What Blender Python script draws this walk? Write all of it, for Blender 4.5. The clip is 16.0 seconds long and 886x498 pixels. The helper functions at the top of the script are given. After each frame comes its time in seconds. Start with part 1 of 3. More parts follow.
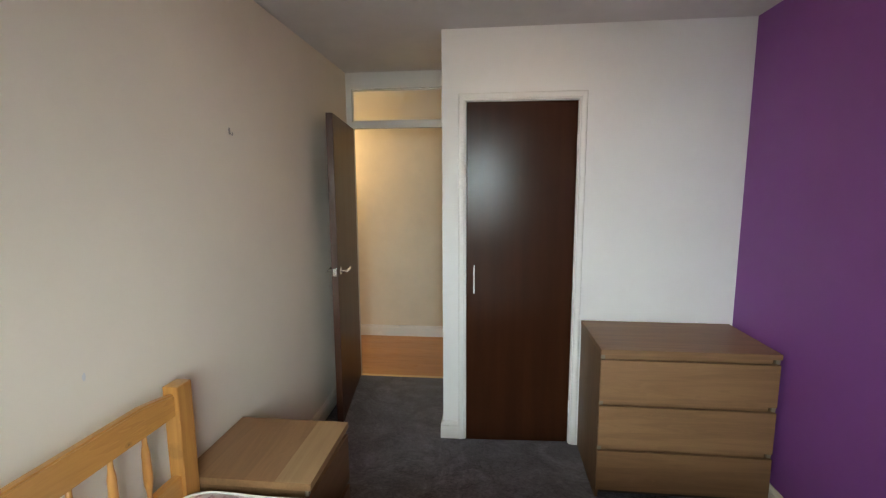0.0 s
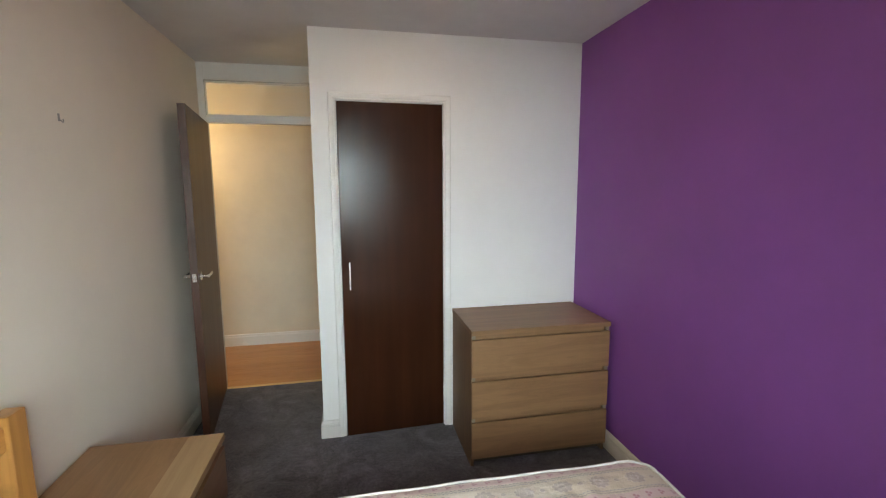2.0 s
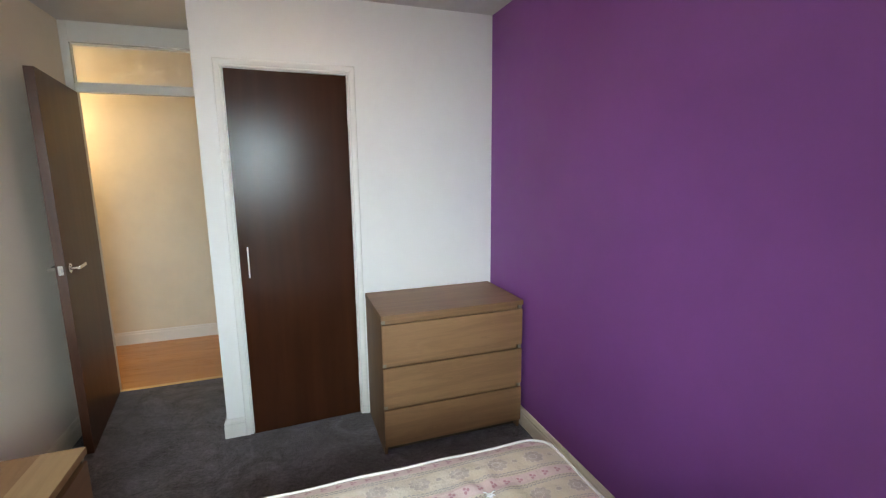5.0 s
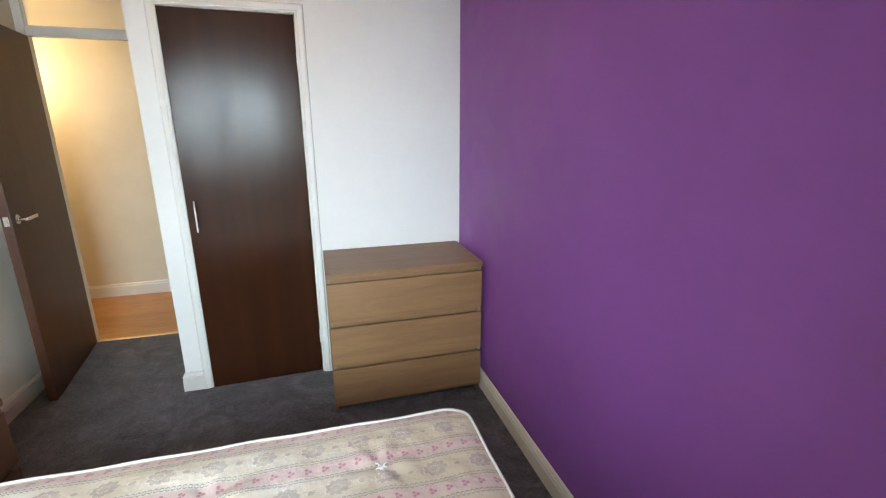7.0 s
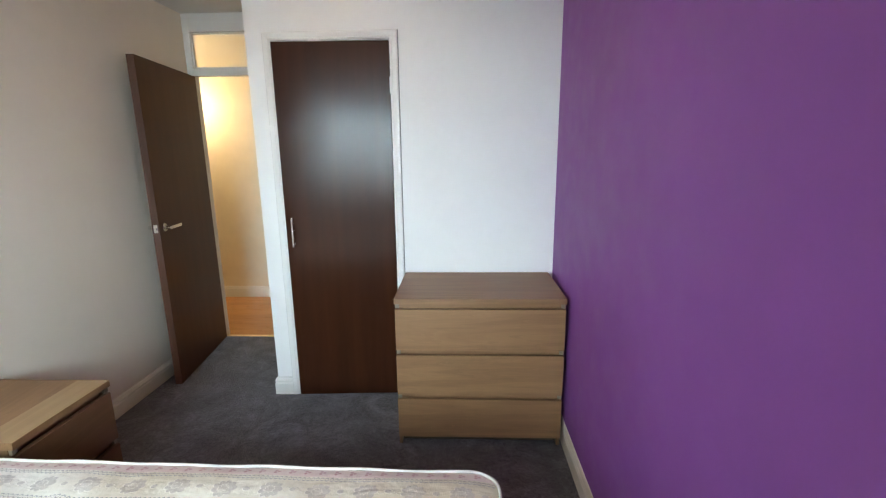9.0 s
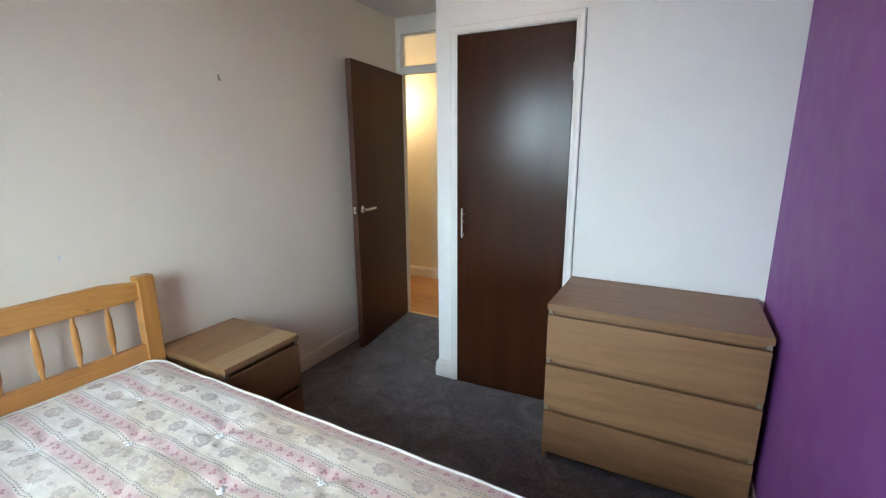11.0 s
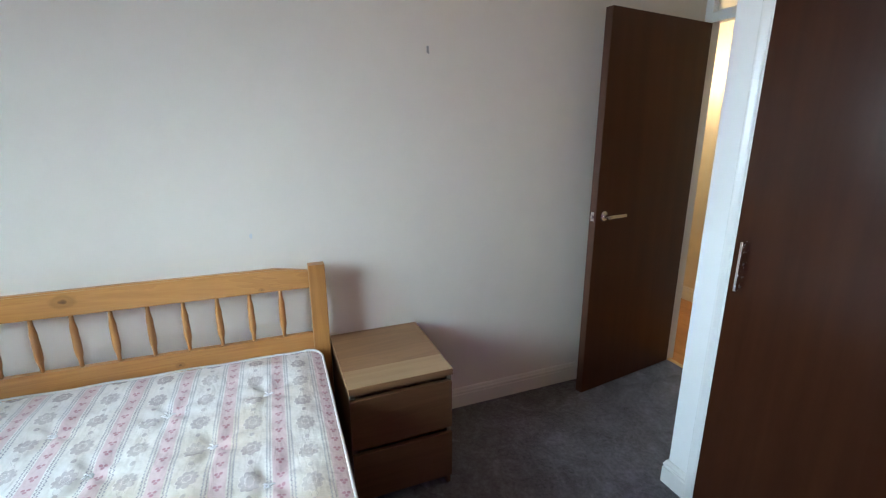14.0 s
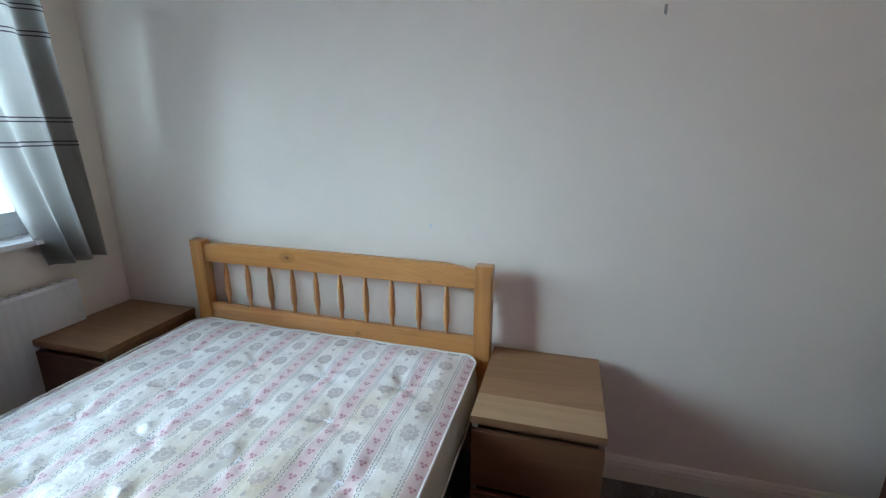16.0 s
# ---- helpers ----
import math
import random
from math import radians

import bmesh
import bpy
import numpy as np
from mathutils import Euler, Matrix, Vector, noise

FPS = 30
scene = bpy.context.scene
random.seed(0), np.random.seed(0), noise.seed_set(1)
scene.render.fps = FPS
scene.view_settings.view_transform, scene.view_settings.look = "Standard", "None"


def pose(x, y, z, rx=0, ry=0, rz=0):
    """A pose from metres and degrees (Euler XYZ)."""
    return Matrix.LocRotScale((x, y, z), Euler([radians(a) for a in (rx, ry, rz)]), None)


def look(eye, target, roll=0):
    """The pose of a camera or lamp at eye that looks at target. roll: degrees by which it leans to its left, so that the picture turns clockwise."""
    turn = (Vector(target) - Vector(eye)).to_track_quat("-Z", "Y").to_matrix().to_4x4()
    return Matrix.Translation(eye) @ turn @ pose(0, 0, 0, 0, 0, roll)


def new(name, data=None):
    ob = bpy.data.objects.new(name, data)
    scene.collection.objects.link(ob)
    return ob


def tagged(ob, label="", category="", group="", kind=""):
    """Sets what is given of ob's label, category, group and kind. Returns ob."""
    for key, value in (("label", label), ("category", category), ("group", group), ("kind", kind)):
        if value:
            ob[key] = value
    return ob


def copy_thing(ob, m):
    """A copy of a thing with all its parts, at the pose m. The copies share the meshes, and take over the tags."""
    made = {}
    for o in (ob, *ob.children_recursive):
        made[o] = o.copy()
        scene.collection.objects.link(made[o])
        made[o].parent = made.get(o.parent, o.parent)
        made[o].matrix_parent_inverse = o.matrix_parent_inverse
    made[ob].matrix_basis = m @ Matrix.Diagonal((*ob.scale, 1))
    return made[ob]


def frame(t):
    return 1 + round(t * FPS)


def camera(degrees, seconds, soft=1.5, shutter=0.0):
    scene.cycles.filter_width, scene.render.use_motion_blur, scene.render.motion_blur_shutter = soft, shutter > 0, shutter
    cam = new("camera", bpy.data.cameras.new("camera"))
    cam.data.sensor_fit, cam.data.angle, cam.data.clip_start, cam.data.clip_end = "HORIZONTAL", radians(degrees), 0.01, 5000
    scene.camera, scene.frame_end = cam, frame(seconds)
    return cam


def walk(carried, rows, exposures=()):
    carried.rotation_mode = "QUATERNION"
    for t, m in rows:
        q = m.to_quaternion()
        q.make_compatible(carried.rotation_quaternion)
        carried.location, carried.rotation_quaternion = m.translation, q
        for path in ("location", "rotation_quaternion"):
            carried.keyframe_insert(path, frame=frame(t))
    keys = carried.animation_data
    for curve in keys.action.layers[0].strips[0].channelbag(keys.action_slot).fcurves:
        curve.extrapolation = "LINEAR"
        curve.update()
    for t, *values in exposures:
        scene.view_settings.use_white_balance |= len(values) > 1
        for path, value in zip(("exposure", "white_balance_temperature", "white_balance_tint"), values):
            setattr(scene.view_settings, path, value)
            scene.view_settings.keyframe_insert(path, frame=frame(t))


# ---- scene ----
cam = camera(89.7, 16.0, soft=1.2)
PATH = [
    (0, (0.206, 0.133, 1.547), (-0.001, 2.104, 1.276), -0.3),
    (0.5, (0.111, 0.144, 1.53), (0.073, 2.123, 1.238), -0.3),
    (1, (0.093, 0.137, 1.53), (0.197, 2.109, 1.209), -0.3),
    (1.5, (0.108, 0.091, 1.52), (0.367, 2.051, 1.222), -0.3),
    (2, (0.145, 0.047, 1.522), (0.538, 1.991, 1.258), -0.3),
    (2.5, (0.161, 0.022, 1.527), (0.655, 1.945, 1.29), -0.3),
    (3, (0.168, 0.018, 1.533), (0.668, 1.941, 1.31), -0.3),
    (3.5, (0.199, 0.017, 1.521), (0.71, 1.934, 1.265), -0.3),
    (4, (0.248, 0.021, 1.495), (0.815, 1.913, 1.181), -0.5),
    (4.5, (0.287, 0.054, 1.495), (0.917, 1.92, 1.148), -0.5),
    (5, (0.335, 0.109, 1.494), (0.983, 1.971, 1.152), -0.6),
    (7.5, (0.84, 0.134, 1.446), (1.263, 2.012, 0.903), -0.8),
    (8, (0.934, 0.185, 1.438), (1.166, 2.107, 0.937), -1.0),
    (8.5, (0.996, 0.229, 1.457), (1.071, 2.175, 1.003), -0.8),
    (9, (1.06, 0.257, 1.454), (0.979, 2.209, 1.027), -0.7),
    (9.5, (1.165, 0.278, 1.461), (0.818, 2.21, 1.077), -0.6),
    (12, (1.208, 0.629, 1.441), (-0.064, 2.098, 0.967), -0.8),
    (12.5, (1.165, 0.788, 1.467), (-0.302, 2.078, 1.037), -0.5),
    (13, (1.129, 0.956, 1.468), (-0.427, 2.126, 1.01), -0.4),
    (13.5, (1.099, 1.127, 1.465), (-0.573, 2.114, 0.983), -0.5),
    (14, (1.057, 1.274, 1.456), (-0.743, 1.979, 0.94), -0.3),
    (14.5, (1.004, 1.436, 1.45), (-0.864, 1.85, 0.866), -0.6),
    (15, (0.935, 1.553, 1.45), (-0.969, 1.711, 0.86), -0.5),
    (15.5, (0.871, 1.643, 1.443), (-1.041, 1.475, 0.88), -0.2),
    (16, (0.803, 1.707, 1.427), (-1.057, 1.197, 0.898), 0.2),
]
EXPOSURES = [(0, -0.80, 8150, 18), (3, -0.49, 7850, 17), (5, -0.42, 7650, 17), (7.5, -0.10, 7450, 16), (9, -0.24, 7250, 15), (12.5, -0.41, 6750, 15), (14.5, -0.36, 6300, 12), (16, -0.66, 6100, 11)]
walk(cam, [(t, look(eye, target, roll)) for t, eye, target, roll in PATH], EXPOSURES)

# ---- world and lights ----
world = bpy.data.worlds.new("overcast_sky")
scene.world = world
world.use_nodes = True
wn = world.node_tree.nodes
sky = wn.new("ShaderNodeTexSky")
sky.sky_type, sky.sun_disc = "NISHITA", False
sky.sun_elevation, sky.sun_rotation = radians(38), radians(0)
world.node_tree.links.new(sky.outputs["Color"], wn["Background"].inputs["Color"])
wn["Background"].inputs["Strength"].default_value = 0.1


def lamp(name, kind, m, power, colour, **settings):
    data = bpy.data.lights.new(name, kind)
    data.energy, data.color = power, colour
    if kind == "AREA":
        data.shape, data.size, data.size_y = "RECTANGLE", settings["size"], settings["size_y"]
    elif kind == "POINT":
        data.shadow_soft_size = settings["size"]
    ob = new(name, data)
    ob.matrix_world = m
    return ob


# the bright overcast sky above the houses opposite, the opening of the window, and the warm bulb of the hall
WX0, WX1, WZ0, WZ1 = -0.64, 0.78, 0.960, 2.12
lamp("overcast_daylight", "AREA", look((0.45, -5.0, 3.0), (0.2, -0.4, 1.6)), 3550, (0.60, 0.842, 1.0), size=7.0, size_y=3.7)
lamp("hall_bulb", "POINT", pose(-1.50, 4.34, 1.90), 23, (1.0, 0.79, 0.47), size=0.06)


# ---- materials ----
def material(name, build):
    mat = bpy.data.materials.new(name)
    mat.use_nodes = True
    nt = mat.node_tree
    build(nt, nt.nodes["Principled BSDF"])
    return mat


def node(nt, kind, **inputs):
    n = nt.nodes.new("ShaderNode" + kind)
    for key, value in inputs.items():
        n.inputs[key.replace("_", " ")].default_value = value
    return n


def coords(nt, scale=(1, 1, 1), world_space=False):
    """Object coordinates (or world positions), stretched."""
    m = nt.nodes.new("ShaderNodeMapping")
    m.inputs["Scale"].default_value = scale
    if world_space:
        nt.links.new(nt.nodes.new("ShaderNodeNewGeometry").outputs["Position"], m.inputs["Vector"])
    else:
        nt.links.new(nt.nodes.new("ShaderNodeTexCoord").outputs["Object"], m.inputs["Vector"])
    return m.outputs["Vector"]


def noise_tex(nt, vec, scale, detail=4.0, rough=0.55, distortion=0.0):
    n = node(nt, "TexNoise", Scale=scale, Detail=detail, Roughness=rough, Distortion=distortion)
    nt.links.new(vec, n.inputs["Vector"])
    return n.outputs["Fac"]


def ramp(nt, fac, stops):
    r = nt.nodes.new("ShaderNodeValToRGB")
    els = r.color_ramp.elements
    while len(els) < len(stops):
        els.new(0.5)
    for el, (p, c) in zip(els, stops):
        el.position = p
        el.color = (*c, 1) if len(c) == 3 else c
    nt.links.new(fac, r.inputs["Fac"])
    return r.outputs["Color"]


def grey(a, b, lo=0.0, hi=1.0):
    return [(lo, (a, a, a)), (hi, (b, b, b))]


def mix(nt, fac, a, b, mode="MIX"):
    m = nt.nodes.new("ShaderNodeMix")
    m.data_type, m.blend_type = "RGBA", mode
    for sock, val in ((m.inputs[0], fac), (m.inputs[6], a), (m.inputs[7], b)):
        if isinstance(val, (int, float)):
            sock.default_value = val
        elif isinstance(val, tuple):
            sock.default_value = (*val, 1)
        else:
            nt.links.new(val, sock)
    return m.outputs[2]


def calc(nt, op, a, b=0.0, c=0.0):
    m = nt.nodes.new("ShaderNodeMath")
    m.operation = op
    for sock, val in zip(m.inputs, (a, b, c)):
        if isinstance(val, (int, float)):
            sock.default_value = val
        else:
            nt.links.new(val, sock)
    return m.outputs[0]


def bump(nt, bsdf, height, strength=0.2, distance=0.002):
    b = node(nt, "Bump", Strength=strength, Distance=distance)
    nt.links.new(height, b.inputs["Height"])
    nt.links.new(b.outputs["Normal"], bsdf.inputs["Normal"])


def paint(name, colour, rough=0.6, relief=0.12, stain=0.06, gloss=0.4):
    def build(nt, b):
        v = coords(nt, world_space=True)
        big = noise_tex(nt, v, 1.7, 5)
        mid = noise_tex(nt, v, 9, 4)
        fac = calc(nt, "ADD", calc(nt, "MULTIPLY", big, 0.7), calc(nt, "MULTIPLY", mid, 0.3))
        dark = tuple(c * (1 - 2 * stain) for c in colour)
        nt.links.new(ramp(nt, fac, [(0.32, dark), (0.62, colour)]), b.inputs["Base Color"])
        fine = noise_tex(nt, v, 420, 3)
        bump(nt, b, calc(nt, "ADD", fine, calc(nt, "MULTIPLY", noise_tex(nt, v, 60, 3), 0.6)), relief, 0.001)
        nt.links.new(ramp(nt, mid, grey(rough - 0.06, rough + 0.08, 0.3, 0.7)), b.inputs["Roughness"])
        b.inputs["Specular IOR Level"].default_value = gloss
    return material(name, build)


def wood(name, light, dark, axis="x", rough=0.4, scale=1.0, knots=(), coat=0.0, contrast=1.0, streak=0.0, spread=0.03, ripple=0.0):
    """Grain along an axis of the object; knots: places (metres, in the object) and radii."""
    along = {"x": (0.9, 14, 14), "y": (14, 0.9, 14), "z": (14, 14, 0.9)}[axis]
    fine_along = {"x": (4, 160, 160), "y": (160, 4, 160), "z": (160, 160, 4)}[axis]

    def build(nt, b):
        v = coords(nt, tuple(c * scale for c in along))
        info = nt.nodes.new("ShaderNodeObjectInfo")
        off = nt.nodes.new("ShaderNodeVectorMath")
        off.operation = "ADD"
        nt.links.new(v, off.inputs[0])
        nt.links.new(calc(nt, "MULTIPLY", info.outputs["Random"], 31.0), off.inputs[1])
        v = off.outputs[0]
        rings = noise_tex(nt, v, 1.0, 5, 0.6, 0.2 if streak else 1.2)
        wave = calc(nt, "FRACT", calc(nt, "MULTIPLY", rings, 5.0))
        fine = noise_tex(nt, coords(nt, fine_along), 1.0, 3)
        fac = calc(nt, "ADD", calc(nt, "MULTIPLY", rings, 0.75), calc(nt, "ADD", calc(nt, "MULTIPLY", wave, 0.0 if streak else 0.15), calc(nt, "MULTIPLY", fine, 0.0 if streak else 0.18)))
        lo, hi = 0.5 - 0.22 / contrast, 0.5 + 0.28 / contrast
        col = ramp(nt, fac, [(max(lo, 0), dark), (min(hi, 1), light)])
        tone = ramp(nt, info.outputs["Random"], grey(1 - spread, 1 + spread))
        col = mix(nt, 1.0, col, tone, "MULTIPLY")
        plain = coords(nt)
        for place, radius in knots:
            d = node(nt, "VectorMath")
            d.operation = "DISTANCE"
            w = nt.nodes.new("ShaderNodeVectorMath")
            w.operation = "MULTIPLY_ADD"
            nt.links.new(node_noise_colour(nt, plain, 45), w.inputs[0])
            w.inputs[1].default_value = (0.014, 0.014, 0.014)
            w.inputs[2].default_value = (-0.007, -0.007, -0.007)
            moved = nt.nodes.new("ShaderNodeVectorMath")
            moved.operation = "ADD"
            nt.links.new(plain, moved.inputs[0])
            nt.links.new(w.outputs[0], moved.inputs[1])
            squash = nt.nodes.new("ShaderNodeVectorMath")
            squash.operation = "SUBTRACT"
            nt.links.new(moved.outputs[0], squash.inputs[0])
            squash.inputs[1].default_value = place
            flat_knot = nt.nodes.new("ShaderNodeVectorMath")
            flat_knot.operation = "MULTIPLY"
            nt.links.new(squash.outputs[0], flat_knot.inputs[0])
            flat_knot.inputs[1].default_value = (0.3, 0.75, 1.2) if axis == "y" else (0.3, 1.4, 0.7)
            nt.links.new(flat_knot.outputs[0], d.inputs[0])
            d.inputs[1].default_value = (0, 0, 0)
            k = ramp(nt, calc(nt, "DIVIDE", d.outputs["Value"], radius), [(0.0, (0.95, 0.95, 0.95)), (0.25, (0.75, 0.75, 0.75)), (0.38, (0.25, 0.25, 0.25)), (0.70, (0.32, 0.32, 0.32)), (1.0, (0, 0, 0))])
            col = mix(nt, k, col, tuple(c * 0.28 for c in dark))
        nt.links.new(col, b.inputs["Base Color"])
        r = calc(nt, "ADD", rough - 0.05, calc(nt, "MULTIPLY", fine, 0.12))
        if streak:
            r = calc(nt, "ADD", rough - streak * 0.5, calc(nt, "MULTIPLY", noise_tex(nt, coords(nt, (16, 16, 0.9)), 1.0, 1, 0.3), streak))
            sag = noise_tex(nt, coords(nt, (26, 26, 1.1)), 1.0, 3, 0.5, 0.5)
            bump(nt, b, sag, ripple, 0.004)
            sheen = noise_tex(nt, coords(nt, (34, 34, 1.3)), 1.0, 3, 0.6, 0.3)
            nt.links.new(ramp(nt, sheen, grey(0.24 - ripple, 0.24 + ripple, 0.30, 0.70)), b.inputs["Specular IOR Level"])
        else:
            bump(nt, b, fine, 0.12, 0.001)
        nt.links.new(r, b.inputs["Roughness"])
        b.inputs["Coat Weight"].default_value = coat
        b.inputs["Coat Roughness"].default_value = 0.15
    return material(name, build)


def node_noise_colour(nt, vec, scale):
    n = node(nt, "TexNoise", Scale=scale, Detail=2.0)
    nt.links.new(vec, n.inputs["Vector"])
    return n.outputs["Color"]


def metal(name, colour, rough):
    def build(nt, b):
        b.inputs["Base Color"].default_value = (*colour, 1)
        b.inputs["Metallic"].default_value = 1.0
        nt.links.new(ramp(nt, noise_tex(nt, coords(nt), 90, 3), grey(rough - 0.05, rough + 0.1, 0.3, 0.7)), b.inputs["Roughness"])
    return material(name, build)


def carpet_build(nt, b):
    v = coords(nt, world_space=True)
    tuft = noise_tex(nt, v, 210, 4, 0.7)
    patch = noise_tex(nt, v, 5.0, 6, 0.68, 1.4)
    clump = noise_tex(nt, v, 55, 4, 0.65)
    fac = calc(nt, "ADD", calc(nt, "ADD", calc(nt, "MULTIPLY", tuft, 0.3), calc(nt, "MULTIPLY", clump, 0.38)), calc(nt, "MULTIPLY", patch, 0.52))
    nt.links.new(ramp(nt, fac, [(0.46, (0.026, 0.023, 0.026)), (0.60, (0.088, 0.080, 0.095)), (0.75, (0.205, 0.188, 0.225))]), b.inputs["Base Color"])
    b.inputs["Roughness"].default_value = 1.0
    b.inputs["Specular IOR Level"].default_value = 0.08
    b.inputs["Sheen Weight"].default_value = 0.25
    b.inputs["Sheen Roughness"].default_value = 0.6
    bump(nt, b, calc(nt, "ADD", tuft, calc(nt, "MULTIPLY", clump, 1.2)), 0.9, 0.008)


def ticking_build(nt, b):
    """Satin mattress cover woven with pink bands, chain borders and rosettes."""
    v = coords(nt)
    warp = mix(nt, 0.004, v, node_noise_colour(nt, v, 14))
    sep = nt.nodes.new("ShaderNodeSeparateXYZ")
    nt.links.new(warp, sep.inputs[0])
    x, y = sep.outputs["X"], sep.outputs["Y"]
    pitch = 0.159
    row = calc(nt, "DIVIDE", calc(nt, "SUBTRACT", y, 1.236 - 8.5 * pitch), pitch)
    dy = calc(nt, "MULTIPLY", calc(nt, "SUBTRACT", calc(nt, "FRACT", row), 0.5), pitch)
    ady = calc(nt, "ABSOLUTE", dy)

    def less(a, limit, soft=0.0015):
        n = calc(nt, "DIVIDE", calc(nt, "SUBTRACT", limit, a), soft)
        nt.nodes[-1].use_clamp = True
        return n

    def square_sum(a, c):
        return calc(nt, "SQRT", calc(nt, "ADD", calc(nt, "MULTIPLY", a, a), calc(nt, "MULTIPLY", c, c)))

    def repeat(a, step):
        return calc(nt, "MULTIPLY", calc(nt, "SUBTRACT", calc(nt, "FRACT", calc(nt, "DIVIDE", a, step)), 0.5), step)

    def both(a, c):
        return calc(nt, "MULTIPLY", a, c)

    thread = noise_tex(nt, coords(nt, (600, 70, 70)), 1.0, 2)
    yellowing = calc(nt, "ADD", noise_tex(nt, v, 3.2, 4, 0.55), both(calc(nt, "ADD", calc(nt, "ADD", x, both(y, 0.6)), both(noise_tex(nt, v, 1.7, 3), 0.9)), 0.19))
    base = ramp(nt, yellowing, [(0.46, (0.75, 0.715, 0.68)), (0.66, (0.71, 0.655, 0.59)), (0.92, (0.56, 0.455, 0.335))])
    # pink band with little three-lobed sprigs
    band = less(ady, 0.0215)
    col = mix(nt, both(band, 0.70), base, (0.62, 0.42, 0.43))
    bx = repeat(x, 0.045)
    lobe = None
    for ox, oy in ((0.0055, 0.0), (-0.004, 0.006), (-0.004, -0.006)):
        d = square_sum(calc(nt, "SUBTRACT", bx, ox), calc(nt, "SUBTRACT", dy, oy))
        hit = less(d, 0.0058, 0.0018)
        lobe = hit if lobe is None else calc(nt, "MAXIMUM", lobe, hit)
    col = mix(nt, both(lobe, 0.9), col, (0.42, 0.17, 0.20))
    # two rows of chain stitch on each side of a band
    phase = calc(nt, "ABSOLUTE", calc(nt, "SUBTRACT", calc(nt, "FRACT", calc(nt, "DIVIDE", x, 0.0135)), 0.5))
    wob = calc(nt, "MULTIPLY", calc(nt, "SUBTRACT", phase, 0.25), 0.011)
    for off, tint, sgn in ((0.0275, (0.20, 0.15, 0.175), 1), (0.0350, (0.21, 0.20, 0.225), -1)):
        line = less(calc(nt, "ABSOLUTE", calc(nt, "SUBTRACT", calc(nt, "ADD", ady, both(wob, float(sgn))), off)), 0.0026, 0.0018)
        gate = less(calc(nt, "SUBTRACT", 0.5, phase), 0.43, 0.08)
        col = mix(nt, both(both(line, gate), 0.88), col, tint)
    # shell rosettes between the bands with buds and scrolls between them, staggered row by row
    dm = calc(nt, "SUBTRACT", ady, pitch / 2)
    flip = calc(nt, "FLOOR", calc(nt, "ADD", row, 0.5))
    shift = both(calc(nt, "MODULO", calc(nt, "ADD", flip, 20.0), 2.0), 0.066)
    sx = calc(nt, "ADD", x, shift)
    ex = repeat(sx, 0.132)
    ang = calc(nt, "ARCTAN2", dm, ex)
    frill = calc(nt, "ABSOLUTE", calc(nt, "COSINE", both(ang, 4.5)))
    limit = calc(nt, "ADD", 0.0250, calc(nt, "ADD", both(frill, 0.0065), both(calc(nt, "COSINE", ang), 0.003)))
    e = square_sum(calc(nt, "MULTIPLY", ex, 0.85), dm)
    rose = less(e, limit, 0.003)
    heart = less(calc(nt, "ABSOLUTE", calc(nt, "SUBTRACT", e, calc(nt, "ADD", 0.009, both(frill, 0.004)))), 0.0018, 0.002)
    mx = repeat(calc(nt, "ADD", sx, 0.066), 0.132)
    bud = less(square_sum(calc(nt, "MULTIPLY", mx, 0.8), dm), 0.0085, 0.002)
    turn = calc(nt, "ABSOLUTE", calc(nt, "MODULO", calc(nt, "FLOOR", calc(nt, "DIVIDE", calc(nt, "ADD", sx, 13.266), 0.132)), 2.0))
    scroll = less(calc(nt, "ABSOLUTE", calc(nt, "SUBTRACT", calc(nt, "ABSOLUTE", dm), calc(nt, "ADD", 0.006, both(calc(nt, "SINE", both(mx, 260.0)), 0.003)))), 0.0014, 0.0012)
    scroll = both(both(scroll, turn), less(calc(nt, "ABSOLUTE", mx), 0.034, 0.004))
    motif = calc(nt, "MAXIMUM", both(rose, calc(nt, "SUBTRACT", 1.0, both(heart, 0.35))), calc(nt, "MAXIMUM", bud, scroll))
    worn = ramp(nt, noise_tex(nt, v, 9, 3), grey(0.35, 0.85, 0.3, 0.65))
    col = mix(nt, both(both(motif, worn), 0.60), col, (0.60, 0.505, 0.515))
    nt.links.new(both(both(motif, worn), 0.22), b.inputs["Metallic"])
    nt.links.new(col, b.inputs["Base Color"])
    satin = calc(nt, "SUBTRACT", calc(nt, "ADD", 0.40, both(thread, 0.14)), both(calc(nt, "MAXIMUM", motif, both(lobe, 0.6)), 0.22))
    nt.links.new(satin, b.inputs["Roughness"])
    nt.links.new(calc(nt, "ADD", 0.45, both(motif, 0.45)), b.inputs["Specular IOR Level"])
    b.inputs["Sheen Weight"].default_value = 0.1
    puff = noise_tex(nt, v, 12, 3)
    crease = noise_tex(nt, coords(nt, (9, 30, 9)), 1.0, 2, 0.5, 0.8)
    relief = calc(nt, "ADD", calc(nt, "ADD", both(thread, 0.05), both(motif, 0.06)), calc(nt, "ADD", both(puff, 1.0), both(crease, 0.35)))
    bump(nt, b, relief, 0.5, 0.014)


